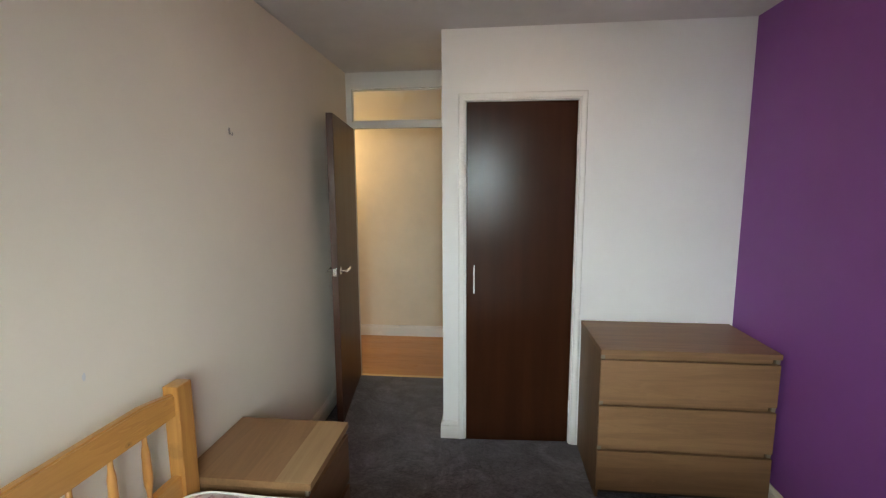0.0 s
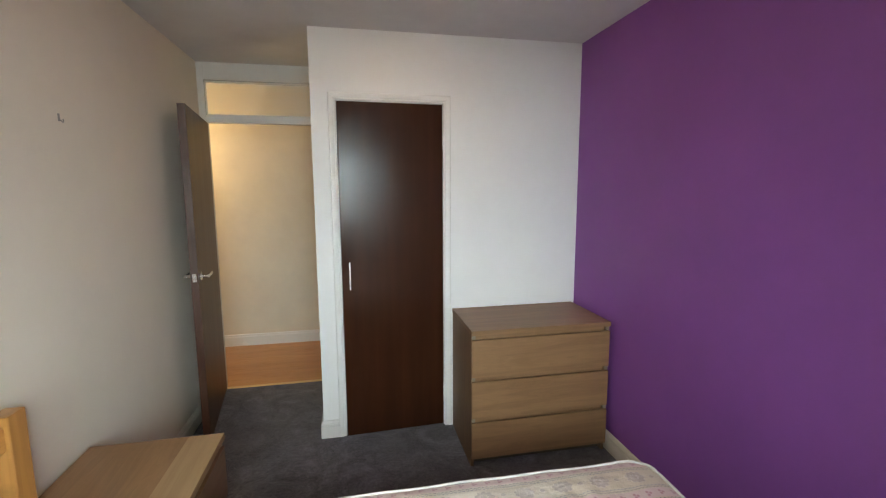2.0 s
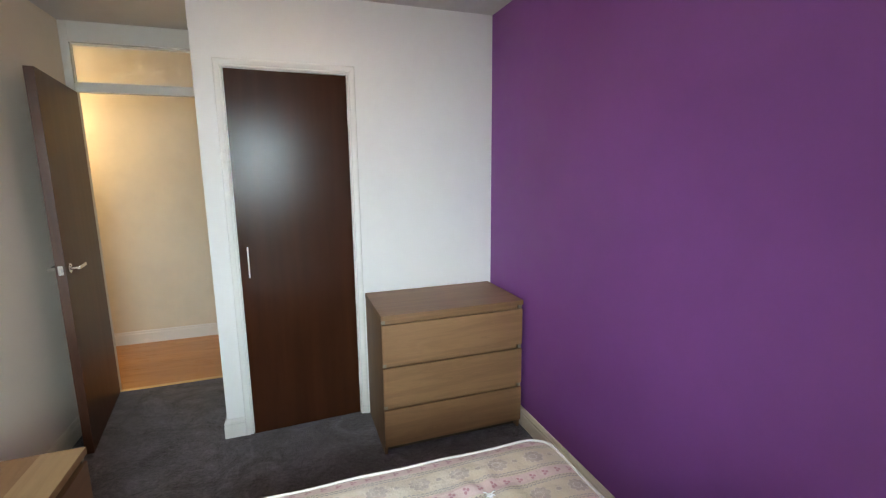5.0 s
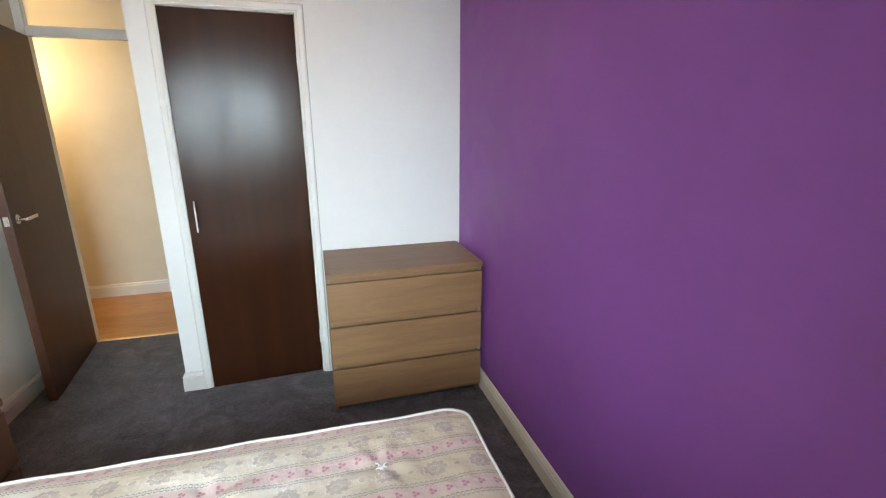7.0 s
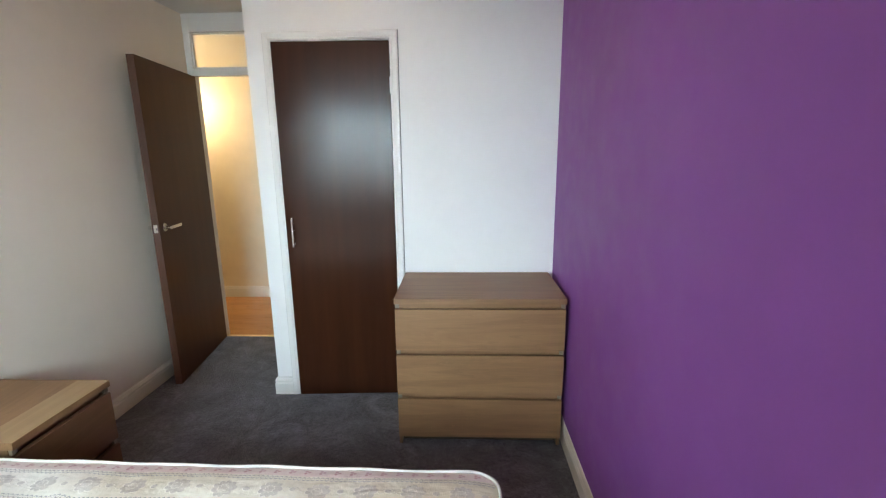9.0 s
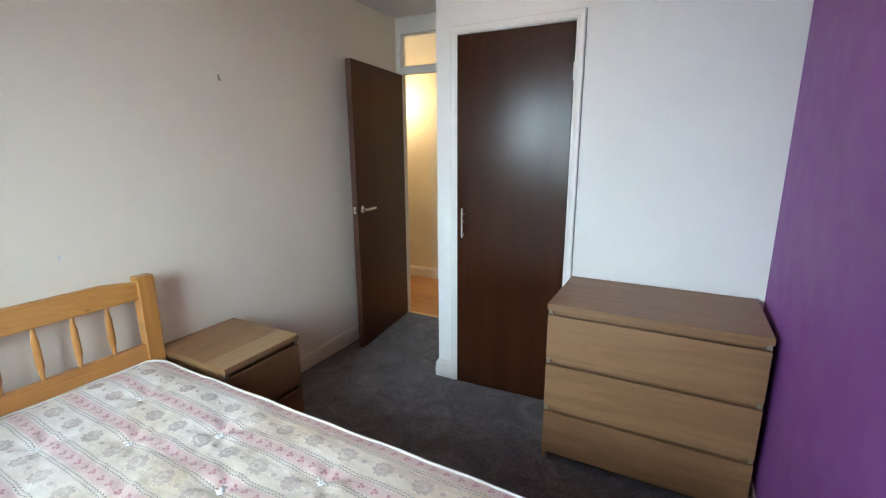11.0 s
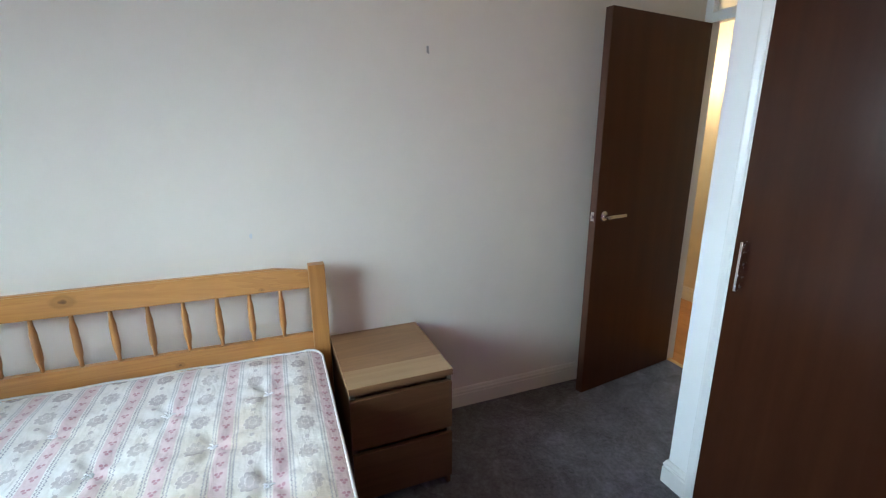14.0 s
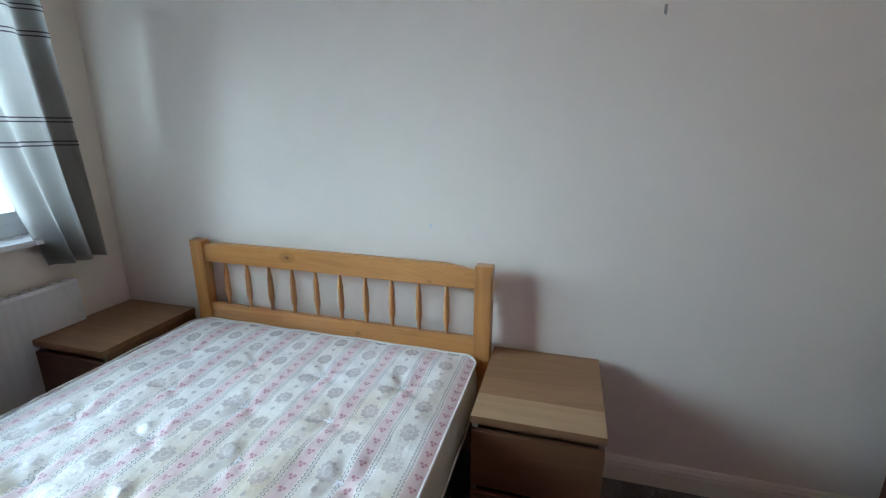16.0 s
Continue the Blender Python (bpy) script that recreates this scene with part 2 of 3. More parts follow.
def fabric(name, colour, rough=0.8, weave=700):
    def build(nt, b):
        v = coords(nt)
        w = noise_tex(nt, v, weave, 2)
        nt.links.new(ramp(nt, noise_tex(nt, v, 6, 4), [(0.3, tuple(c * 0.85 for c in colour)), (0.7, colour)]), b.inputs["Base Color"])
        b.inputs["Roughness"].default_value = rough
        b.inputs["Sheen Weight"].default_value = 0.2
        bump(nt, b, w, 0.3, 0.001)
    return material(name, build)


def curtain_build(nt, b):
    v = coords(nt)
    w = noise_tex(nt, coords(nt, (300, 300, 900)), 1.0, 2)
    nt.links.new(ramp(nt, noise_tex(nt, v, 5, 4), [(0.3, (0.20, 0.182, 0.165)), (0.7, (0.27, 0.248, 0.225))]), b.inputs["Base Color"])
    b.inputs["Roughness"].default_value = 0.75
    b.inputs["Sheen Weight"].default_value = 0.3
    bump(nt, b, w, 0.25, 0.001)
    tr = nt.nodes.new("ShaderNodeBsdfTranslucent")
    tr.inputs["Color"].default_value = (0.60, 0.57, 0.53, 1)
    m = nt.nodes.new("ShaderNodeMixShader")
    m.inputs[0].default_value = 0.38
    nt.links.new(b.outputs[0], m.inputs[1])
    nt.links.new(tr.outputs[0], m.inputs[2])
    nt.links.new(m.outputs[0], nt.nodes["Material Output"].inputs["Surface"])


def glass_build(nt, b):
    b.inputs["Base Color"].default_value = (0.97, 0.99, 0.98, 1)
    b.inputs["Transmission Weight"].default_value = 1.0
    b.inputs["IOR"].default_value = 1.45
    nt.links.new(ramp(nt, noise_tex(nt, coords(nt), 14, 3), grey(0.0, 0.03)), b.inputs["Roughness"])


def haze_build(nt, b):
    """Pale overcast distance outside the window."""
    em = nt.nodes.new("ShaderNodeEmission")
    em.inputs["Color"].default_value = (0.84, 0.96, 1.0, 1)
    em.inputs["Strength"].default_value = 6.0
    nt.links.new(em.outputs[0], nt.nodes["Material Output"].inputs["Surface"])


def opal_build(nt, b):
    b.inputs["Base Color"].default_value = (0.85, 0.82, 0.75, 1)
    b.inputs["Roughness"].default_value = 0.3
    b.inputs["Emission Color"].default_value = (1.0, 0.68, 0.36, 1)
    b.inputs["Emission Strength"].default_value = 22.0


OPAL = material("lit_opal_plastic", opal_build)
HAZE = material("overcast_haze", haze_build)
WALL = paint("warm_white_emulsion", (0.79, 0.70, 0.59), 0.62, relief=0.05, stain=0.03)
WHITE = paint("brilliant_white_emulsion", (0.79, 0.785, 0.77), 0.6, relief=0.04, stain=0.025)
CEIL = paint("white_ceiling_paint", (0.68, 0.66, 0.65), 0.8)
PURPLE = paint("purple_emulsion", (0.248, 0.072, 0.300), 0.55, relief=0.06, stain=0.075)
CREAM = paint("cream_hall_emulsion", (0.76, 0.69, 0.56), 0.62)
GLOSS = paint("white_gloss_paint", (0.80, 0.79, 0.76), 0.20, relief=0.004, stain=0.02, gloss=0.5)
SKIRT = paint("ivory_gloss_paint", (0.74, 0.67, 0.55), 0.34, relief=0.012, stain=0.05, gloss=0.5)
UPVC = paint("white_plastic", (0.82, 0.83, 0.84), 0.28, relief=0.02, stain=0.01)
ENAMEL = paint("white_radiator_enamel", (0.74, 0.74, 0.73), 0.3, relief=0.03, stain=0.03)
CARPET = material("charcoal_carpet", carpet_build)
DARKDOOR = wood("dark_stained_door", (0.056, 0.018, 0.0085), (0.034, 0.0105, 0.005), "z", 0.215, 0.8, coat=0.0, streak=0.10, ripple=0.07)
DOORWOOD = wood("mahogany_stained_door", (0.092, 0.029, 0.011), (0.058, 0.017, 0.006), "z", 0.37, 0.8, streak=0.05, ripple=0.01)
DOOREDGE = wood("reddish_door_lipping", (0.082, 0.028, 0.013), (0.055, 0.018, 0.009), "z", 0.4)
PINE_Y = wood("varnished_pine_y", (0.53, 0.245, 0.070), (0.32, 0.122, 0.028), "y", 0.30, 0.7, (((-0.820, 0.553, 0.872), 0.034), ((-0.820, 0.880, 0.555), 0.016), ((-0.820, 1.21, 0.83), 0.010)), coat=0.3)
PINE_Z = wood("varnished_pine_z", (0.51, 0.235, 0.067), (0.31, 0.118, 0.027), "z", 0.30, 0.7, (((-0.835, 1.382, 0.69), 0.03),), coat=0.3)
PINE_X = wood("varnished_pine_x", (0.51, 0.235, 0.067), (0.31, 0.118, 0.027), "x", 0.30, 0.7, coat=0.3)
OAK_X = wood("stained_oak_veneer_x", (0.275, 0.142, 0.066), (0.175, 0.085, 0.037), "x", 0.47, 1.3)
# same oak with the shade of the side panels put into its colour
OAK_SHADED_Z = wood("shaded_oak_veneer_z", (0.205, 0.106, 0.047), (0.132, 0.065, 0.027), "z", 0.48, 1.3)
OAK_PALE = wood("pale_oak_veneer", (0.36, 0.225, 0.118), (0.27, 0.16, 0.078), "x", 0.40, 1.3)
# the oak veneer darkened and reddened: shade of the bedside drawer fronts as colour
SHADED_FRONT = wood("shaded_front_veneer", (0.165, 0.074, 0.034), (0.108, 0.046, 0.020), "x", 0.36, 1.3)
# near-black colour that stands in for the shade in gaps and recesses
GAP_SHADE = wood("painted_gap_shade", (0.05, 0.032, 0.02), (0.03, 0.02, 0.012), "x", 0.7)
LAMINATE = wood("orange_oak_laminate", (0.56, 0.275, 0.110), (0.42, 0.190, 0.070), "x", 0.28, 0.6, spread=0.09)
STRIP = metal("brushed_brass_strip", (0.72, 0.55, 0.33), 0.35)
CHROME = metal("satin_chrome", (0.86, 0.85, 0.83), 0.19)
STEEL = metal("dull_steel", (0.35, 0.33, 0.31), 0.4)
BLOCK = paint("pale_plastic", (0.22, 0.175, 0.13), 0.5)
TICKING = material("striped_damask_ticking", ticking_build)
BORDER = fabric("cream_mattress_border", (0.60, 0.53, 0.43))
PIPING = fabric("white_piping", (0.72, 0.68, 0.63), 0.6)
TUFTING = fabric("white_tuft_yarn", (0.86, 0.86, 0.86), 0.9, 400)
CURTAIN = material("grey_curtain_cloth", curtain_build)
BRAID = fabric("dark_plum_braid", (0.055, 0.035, 0.045))
GLASS = material("clear_glass", glass_build)


def frosted_build(nt, b):
    glass_build(nt, b)
    nt.links.new(ramp(nt, noise_tex(nt, coords(nt), 60, 3), grey(0.35, 0.5)), b.inputs["Roughness"])


FROSTED = material("obscured_glass", frosted_build)


# ---- mesh helpers ----
def link(name, bm, mat, smooth=False):
    me = bpy.data.meshes.new(name)
    bmesh.ops.recalc_face_normals(bm, faces=bm.faces)
    bm.to_mesh(me)
    bm.free()
    me.materials.append(mat)
    if smooth:
        for p in me.polygons:
            p.use_smooth = True
    return new(name, me)


def part(name, bm, mat, parent, label="", smooth=False):
    ob = link(name, bm, mat, smooth)
    ob.parent = parent
    if label:
        ob["label"] = label
    return ob


def thing(name, at, label, category, group="", kind=""):
    e = new(name)
    e.empty_display_size = 0.1
    e.location = at
    return tagged(e, label, category, group, kind)


def setting(name, bm, mat, label, smooth=False, category=""):
    return tagged(link(name, bm, mat, smooth), label, category or name.split("_")[0], "", "structure")


def box(bm, x0, y0, z0, x1, y1, z1, bevel=0.0, segments=2):
    made = bmesh.ops.create_cube(bm, size=1.0)["verts"]
    for v in made:
        v.co = Vector((x0 + (v.co.x + 0.5) * (x1 - x0), y0 + (v.co.y + 0.5) * (y1 - y0), z0 + (v.co.z + 0.5) * (z1 - z0)))
    if bevel:
        edges = list({e for v in made for e in v.link_edges})
        bmesh.ops.bevel(bm, geom=edges, offset=bevel, segments=segments, affect="EDGES", profile=0.7)
    return bm


def boxes(*all_boxes, bevel=0.0):
    bm = bmesh.new()
    for b in all_boxes:
        box(bm, *b, bevel=bevel)
    return bm


def lathe(bm, profile, m, steps=16):
    """A turned piece: (radius, height) pairs about the local z axis, placed by m."""
    rings = []
    for r, h in profile:
        rings.append([bm.verts.new(m @ Vector((r * math.cos(2 * math.pi * i / steps), r * math.sin(2 * math.pi * i / steps), h))) for i in range(steps)])
    for a, b in zip(rings, rings[1:]):
        for i in range(steps):
            j = (i + 1) % steps
            bm.faces.new((a[i], a[j], b[j], b[i]))
    bm.faces.new(rings[0][::-1])
    bm.faces.new(rings[-1])
    return bm


def sweep(path, profile, to3d, side=1, closed=False):
    """A moulding along a flat path, mitred at its corners. profile: (out from the path, height)."""
    bm = bmesh.new()
    pts = [Vector(p) for p in path]
    n = len(pts)
    rows = []
    for i, p in enumerate(pts):
        dirs = []
        if i > 0 or closed:
            dirs.append((p - pts[i - 1]).normalized())
        if i < n - 1 or closed:
            dirs.append((pts[(i + 1) % n] - p).normalized())
        norms = [Vector((-d.y, d.x)) * side for d in dirs]
        if len(norms) == 2:
            s = norms[0] + norms[1]
            out = s / max(s.dot(norms[0]), 1e-6)
        else:
            out = norms[0]
        rows.append([bm.verts.new(to3d(p + out * o, h)) for o, h in profile])
    m = len(profile)
    for i in range(n if closed else n - 1):
        a, b = rows[i], rows[(i + 1) % n]
        for k in range(m):
            l = (k + 1) % m
            bm.faces.new((a[k], a[l], b[l], b[k]))
    if not closed:
        bm.faces.new(rows[0])
        bm.faces.new(rows[-1][::-1])
    return bm


def tube(bm, path, radius, closed=False, steps=8):
    pts = [Vector(p) for p in path]
    n = len(pts)
    rings = []
    for i, p in enumerate(pts):
        a = pts[i - 1] if i > 0 or closed else p
        b = pts[(i + 1) % n] if i < n - 1 or closed else p
        d = (b - a).normalized()
        u = d.orthogonal().normalized() if abs(d.z) > 0.9 else Vector((0, 0, 1)).cross(d).normalized()
        w = d.cross(u)
        rings.append([bm.verts.new(p + (u * math.cos(2 * math.pi * k / steps) + w * math.sin(2 * math.pi * k / steps)) * radius) for k in range(steps)])
    for i in range(n if closed else n - 1):
        a, b = rings[i], rings[(i + 1) % n]
        for k in range(steps):
            l = (k + 1) % steps
            bm.faces.new((a[k], a[l], b[l], b[k]))
    if not closed:
        bm.faces.new(rings[0][::-1])
        bm.faces.new(rings[-1])
    return bm


# ---- the room ----
XL, XP, YW, YC, YD, H = -0.90, 1.580, -0.49, 2.733, 3.588, 2.42
XC = -0.070          # side of the built-in cupboard
DX0, DX1 = 0.070, 0.690   # cupboard door opening
HX0, HX1, HY = -2.5, 1.75, 4.62   # hall

setting("floor", boxes((XL - 0.1, YW - 0.3, -0.12, XP + 0.1, 3.603, 0.0)), CARPET, "dark charcoal cut-pile carpet over the bedroom")
setting("ceiling", boxes((HX0 - 0.1, YW - 0.3, H, HX1 + 0.1, HY + 0.1, H + 0.12)), CEIL, "flat white painted ceiling")
setting("wall_west", boxes((XL - 0.12, YW - 0.3, 0, XL, YD, H)), WALL, "warm white painted bedroom wall behind the bed")
setting("wall_east", boxes((XP, YW - 0.3, 0, XP + 0.12, YC + 0.1, H)), PURPLE, "purple painted feature wall")
setting("wall_cupboard", boxes((XC, YC, 0, DX0 - 0.02, YC + 0.09, H), (DX1 + 0.02, YC, 0, XP, YC + 0.09, H), (DX0 - 0.02, YC, 2.047, DX1 + 0.02, YC + 0.09, H)), WHITE, "white painted front wall of the built-in cupboard")
setting("wall_cupboard_side", boxes((XC, YC + 0.09, 0, XC + 0.08, YD, H)), WHITE, "white painted side wall of the built-in cupboard")
setting("wall_partition", boxes((HX0, YD, 0, XL + 0.018, YD + 0.046, H), (-0.02, YD, 0, HX1, YD + 0.046, H)), CREAM, "painted partition wall between bedroom and hall")
setting("wall_south", boxes((XL, YW - 0.28, 0, XP, YW, WZ0), (XL, YW - 0.28, WZ1, XP, YW, H), (XL, YW - 0.28, WZ0, WX0, YW, WZ1), (WX1, YW - 0.28, WZ0, XP, YW, WZ1)), WALL, "white painted window wall with a deep reveal")
setting("hall_wall_north", boxes((HX0, HY, 0, HX1, HY + 0.1, H)), CREAM, "cream painted hall wall", category="wall")
setting("hall_wall_west", boxes((HX0 - 0.1, YD, 0, HX0, HY + 0.1, H)), CREAM, "cream painted end wall of the hall", category="wall")
setting("hall_wall_east", boxes((HX1, YD, 0, HX1 + 0.1, HY + 0.1, H)), CREAM, "cream painted end wall of the hall", category="wall")

setting("backdrop", boxes((-14, -9.05, -3.0, 14, -9.0, 2.0)), HAZE, "pale overcast distance outside the window")

SKIRTING = [(0, 0), (0.016, 0), (0.016, 0.072), (0.013, 0.076), (0.013, 0.081), (0.0155, 0.084), (0.0155, 0.090), (0.011, 0.096), (0.0095, 0.103), (0.005, 0.109), (0, 0.110)]
FLAT = [(0, 0), (0.018, 0), (0.018, 0.088), (0.013, 0.096), (0.011, 0.110), (0.006, 0.114), (0, 0.114)]


def flat(p, h):
    return (p.x, p.y, h)


setting("baseboard_west", sweep([(XL, YW), (XL, YD - 0.02)], SKIRTING, flat, -1), SKIRT, "ivory painted moulded skirting board", category="baseboard")
setting("baseboard_east", sweep([(XP, YC), (XP, YW)], SKIRTING, flat, -1), SKIRT, "ivory painted moulded skirting board", category="baseboard")
setting("baseboard_cupboard", sweep([(XC, YD - 0.02), (XC, YC), (DX0 - 0.036, YC)], SKIRTING, flat, -1), GLOSS, "white gloss moulded skirting round the cupboard corner", category="baseboard")
setting("baseboard_north", sweep([(DX1 + 0.045, YC), (XP - 0.017, YC)], SKIRTING, flat, -1), GLOSS, "white gloss moulded skirting board", category="baseboard")
setting("baseboard_south", sweep([(XP - 0.017, YW), (XL + 0.017, YW)], SKIRTING, flat, -1), SKIRT, "ivory painted moulded skirting board", category="baseboard")
setting("baseboard_hall", sweep([(HX0, HY), (HX1, HY)], FLAT, flat, -1), GLOSS, "white painted hall skirting board", category="baseboard")


# ---- cupboard door ----
def wall_front(p, h):
    return (p.x, YC - h, p.y)


ARCH = [(0, 0), (0, 0.010), (0.006, 0.013), (0.012, 0.011), (0.016, 0.014), (0.030, 0.019), (0.037, 0.019), (0.041, 0.014), (0.041, 0)]
setting("trim_cupboard", sweep([(DX0 - 0.004, 0), (DX0 - 0.004, 2.031), (DX1 + 0.004, 2.031), (DX1 + 0.004, 0)], ARCH, wall_front, 1), GLOSS, "white gloss moulded architrave round the cupboard door", category="architrave")
# thin dark strip on the wall paints the shadow line of the open joint
part("gap", boxes((DX1 + 0.0455, YC - 0.0008, 0.0, DX1 + 0.0470, YC + 0.002, 2.074)), GAP_SHADE, bpy.data.objects["trim_cupboard"], "dark strip for the shade in the open joint beside the architrave")
setting("trim_cupboard_lining", boxes((DX0 - 0.02, YC + 0.001, 0, DX0, YC + 0.09, 2.027), (DX1, YC + 0.001, 0, DX1 + 0.02, YC + 0.09, 2.027), (DX0 - 0.02, YC + 0.001, 2.027, DX1 + 0.02, YC + 0.09, 2.047)), GLOSS, "white gloss door lining of the cupboard", category="door frame")

door = thing("door_1", (0.39, YC, 0), "glossy dark brown flush cupboard door standing slightly ajar", "door", kind="structure")
door.matrix_basis = Matrix.Translation((DX1 - 0.003, YC, 0)) @ Matrix.Rotation(radians(2.8), 4, "Z") @ Matrix.Translation((0.393 - DX1, 0, 0))
part("door_leaf", box(bmesh.new(), DX0 + 0.003 - 0.39, 0.002, 0.008, DX1 - 0.003 - 0.39, 0.040, 2.022, 0.002), DARKDOOR, door)
HXC = 0.117 - 0.39
bm = boxes((HXC - 0.004, -0.036, 0.938, HXC + 0.004, -0.006, 1.104), (HXC - 0.003, -0.006, 0.942, HXC + 0.003, 0.002, 1.100), bevel=0.0012)
part("door_handle", bm, CHROME, door, "slim satin chrome bar pull")
for z in (0.24, 1.80):
    bm = lathe(bmesh.new(), [(0.001, 0), (0.006, 0.001), (0.006, 0.027), (0.005, 0.028), (0.006, 0.029), (0.006, 0.057), (0.005, 0.058), (0.006, 0.059), (0.006, 0.084), (0.001, 0.085)], pose(DX1 + 0.001 - 0.39, -0.003, z - 0.042), 10)
    part("hinge", bm, GLOSS, door, "paint-covered butt hinge")

# ---- room door, its frame and the fanlight ----
JX0, JX1 = -0.856, -0.068
setting("trim_doorway", boxes((XL, YD - 0.010, 0, JX0, YD + 0.056, H), (JX1, YD + 0.001, 0, -0.02, YD + 0.056, H), (JX0, YD - 0.010, 2.300, JX1, YD + 0.056, H), (JX0, YD - 0.008, 2.006, JX1, YD + 0.050, 2.056), bevel=0.003), GLOSS, "white gloss doorway frame with a fanlight above the door", category="door frame")
setting("trim_fanlight_bead", boxes((JX0, YD + 0.016, 2.056, JX0 + 0.006, YD + 0.026, 2.300), (JX0, YD + 0.016, 2.287, JX1, YD + 0.026, 2.299), (JX0 + 0.006, YD + 0.016, 2.0565, JX1, YD + 0.026, 2.068), bevel=0.002), GLOSS, "white glazing bead of the fanlight", category="bead")
pane = setting("window_2", boxes((JX0 + 0.002, YD + 0.028, 2.057, JX1 - 0.002, YD + 0.032, 2.299)), FROSTED, "obscured glass fanlight pane above the doorway", category="window")
pane.visible_shadow = False

door = thing("door_2", (-0.888, YD - 0.014, 0), "mahogany-stained flush bedroom door standing wide open", "door", kind="structure")
door.rotation_euler = (0, 0, radians(-82.3))
part("door_leaf", box(bmesh.new(), 0.003, 0.002, 0.006, 0.766, 0.042, 2.002, 0.0015), DOORWOOD, door)
part("lipping", boxes((0.7662, 0.002, 0.007, 0.770, 0.042, 2.001), bevel=0.001), DOOREDGE, door, "reddish hardwood edge lipping")
part("latch_plate", boxes((0.7702, 0.011, 0.998, 0.7715, 0.033, 1.046), (0.7715, 0.016, 1.013, 0.780, 0.028, 1.028), bevel=0.0008), CHROME, door, "satin chrome latch and faceplate")
for face, sgn in ((0.042, 1), (0.002, -1)):
    m = Matrix.Translation((0.712, face, 1.022)) @ Matrix.Rotation(radians(-90 * sgn), 4, "X")
    bm = lathe(bmesh.new(), [(0.026, 0.0), (0.026, 0.006), (0.023, 0.009), (0.011, 0.010), (0.010, 0.012), (0.010, 0.048), (0.008, 0.050)], m, 24)
    handle = part("door_handle", bm, CHROME, door, "round satin chrome rose and lever")
    y0 = face + sgn * 0.036
    y1 = face + sgn * 0.050
    part("lever", box(bmesh.new(), 0.592, min(y0, y1), 1.013, 0.722, max(y0, y1), 1.031, 0.005, 3), CHROME, handle)
for z in (0.22, 1.00, 1.78):
    bm = lathe(bmesh.new(), [(0.001, 0), (0.0055, 0.001), (0.0055, 0.09), (0.001, 0.091)], pose(-0.001, -0.002, z), 10)
    part("hinge", bm, STEEL, door, "steel butt hinge knuckle")

setting("threshold", sweep([(JX0, 3.590), (JX1, 3.590)], [(0, 0.0), (0, 0.003), (0.008, 0.007), (0.024, 0.007), (0.032, 0.003), (0.032, 0.0)], flat, 1), STRIP, "brass cover strip between carpet and laminate", category="threshold")

# ---- window ----
win = thing("window_1", ((WX0 + WX1) / 2, YW - 0.13, WZ0), "white plastic casement window with daylight outside", "window", kind="structure")
w2, hh = (WX1 - WX0) / 2, WZ1 - WZ0
part("window_frame", boxes((-w2, -0.035, 0, w2, 0.035, 0.055), (-w2, -0.035, hh - 0.055, w2, 0.035, hh), (-w2, -0.035, 0.055, -w2 + 0.055, 0.035, hh - 0.055), (w2 - 0.055, -0.035, 0.055, w2, 0.035, hh - 0.055), (-0.03, -0.035, 0.055, 0.03, 0.035, hh - 0.055), bevel=0.004), UPVC, win)
for a, b in ((-w2 + 0.055, -0.03), (0.03, w2 - 0.055)):
    sash = part("sash", boxes((a, -0.02, 0.056, b, 0.045, 0.11), (a, -0.02, hh - 0.11, b, 0.045, hh - 0.056), (a, -0.02, 0.11, a + 0.05, 0.045, hh - 0.11), (b - 0.05, -0.02, 0.11, b, 0.045, hh - 0.11), bevel=0.004), UPVC, win)
    p = part("pane", boxes((a + 0.048, 0.005, 0.108, b - 0.048, 0.010, hh - 0.108)), GLASS, sash)
    p.visible_shadow = False
part("window_sill", box(bmesh.new(), -w2 - 0.03, 0.036, -0.024, w2 + 0.03, 0.185, 0.001, 0.006), UPVC, win, "white window board")

# ---- curtain and its pole ----
pole = thing("curtain_pole", (0.15, -0.392, 2.20), "slim dark metal curtain pole above the window", "curtain pole")
m = Matrix.Rotation(radians(90), 4, "Y")
part("rod", lathe(bmesh.new(), [(0.011, -0.90), (0.011, 0.90)], m, 12), STEEL, pole)
for s in (-1, 1):
    part("finial", lathe(bmesh.new(), [(0.012, 0.0), (0.018, 0.006), (0.022, 0.02), (0.016, 0.035), (0.004, 0.04)], Matrix.Translation((0.90 * s, 0, 0)) @ Matrix.Rotation(radians(90 * s), 4, "Y"), 12), STEEL, pole)
    part("bracket", boxes((0.84 * s - 0.008, -0.098, -0.012, 0.84 * s + 0.008, 0.012, -0.0115 + 0.002), (0.84 * s - 0.012, -0.098, -0.04, 0.84 * s + 0.012, -0.092, 0.03)), STEEL, pole)


def curtain_at(u, z):
    """Folds that gather toward the wall side; the hem is pushed toward the corner."""
    t = (2.19 - z) / 1.354
    x_out = -0.665 - 0.080 * t
    x_in = -0.28 - 0.250 * t ** 1.6
    x = x_out + (x_in - x_out) * u
    depth = 0.034 * (0.6 + 0.4 * t)
    y = -0.400 + depth * math.sin(2 * math.pi * (2.7 * u + 0.15 + 0.05 * t)) + 0.012 * math.sin(9 * u + 3 * t)
    x += 0.012 * math.sin(2 * math.pi * 3.6 * u * 0.5 + 2 * t)
    return Vector((x, y, z))


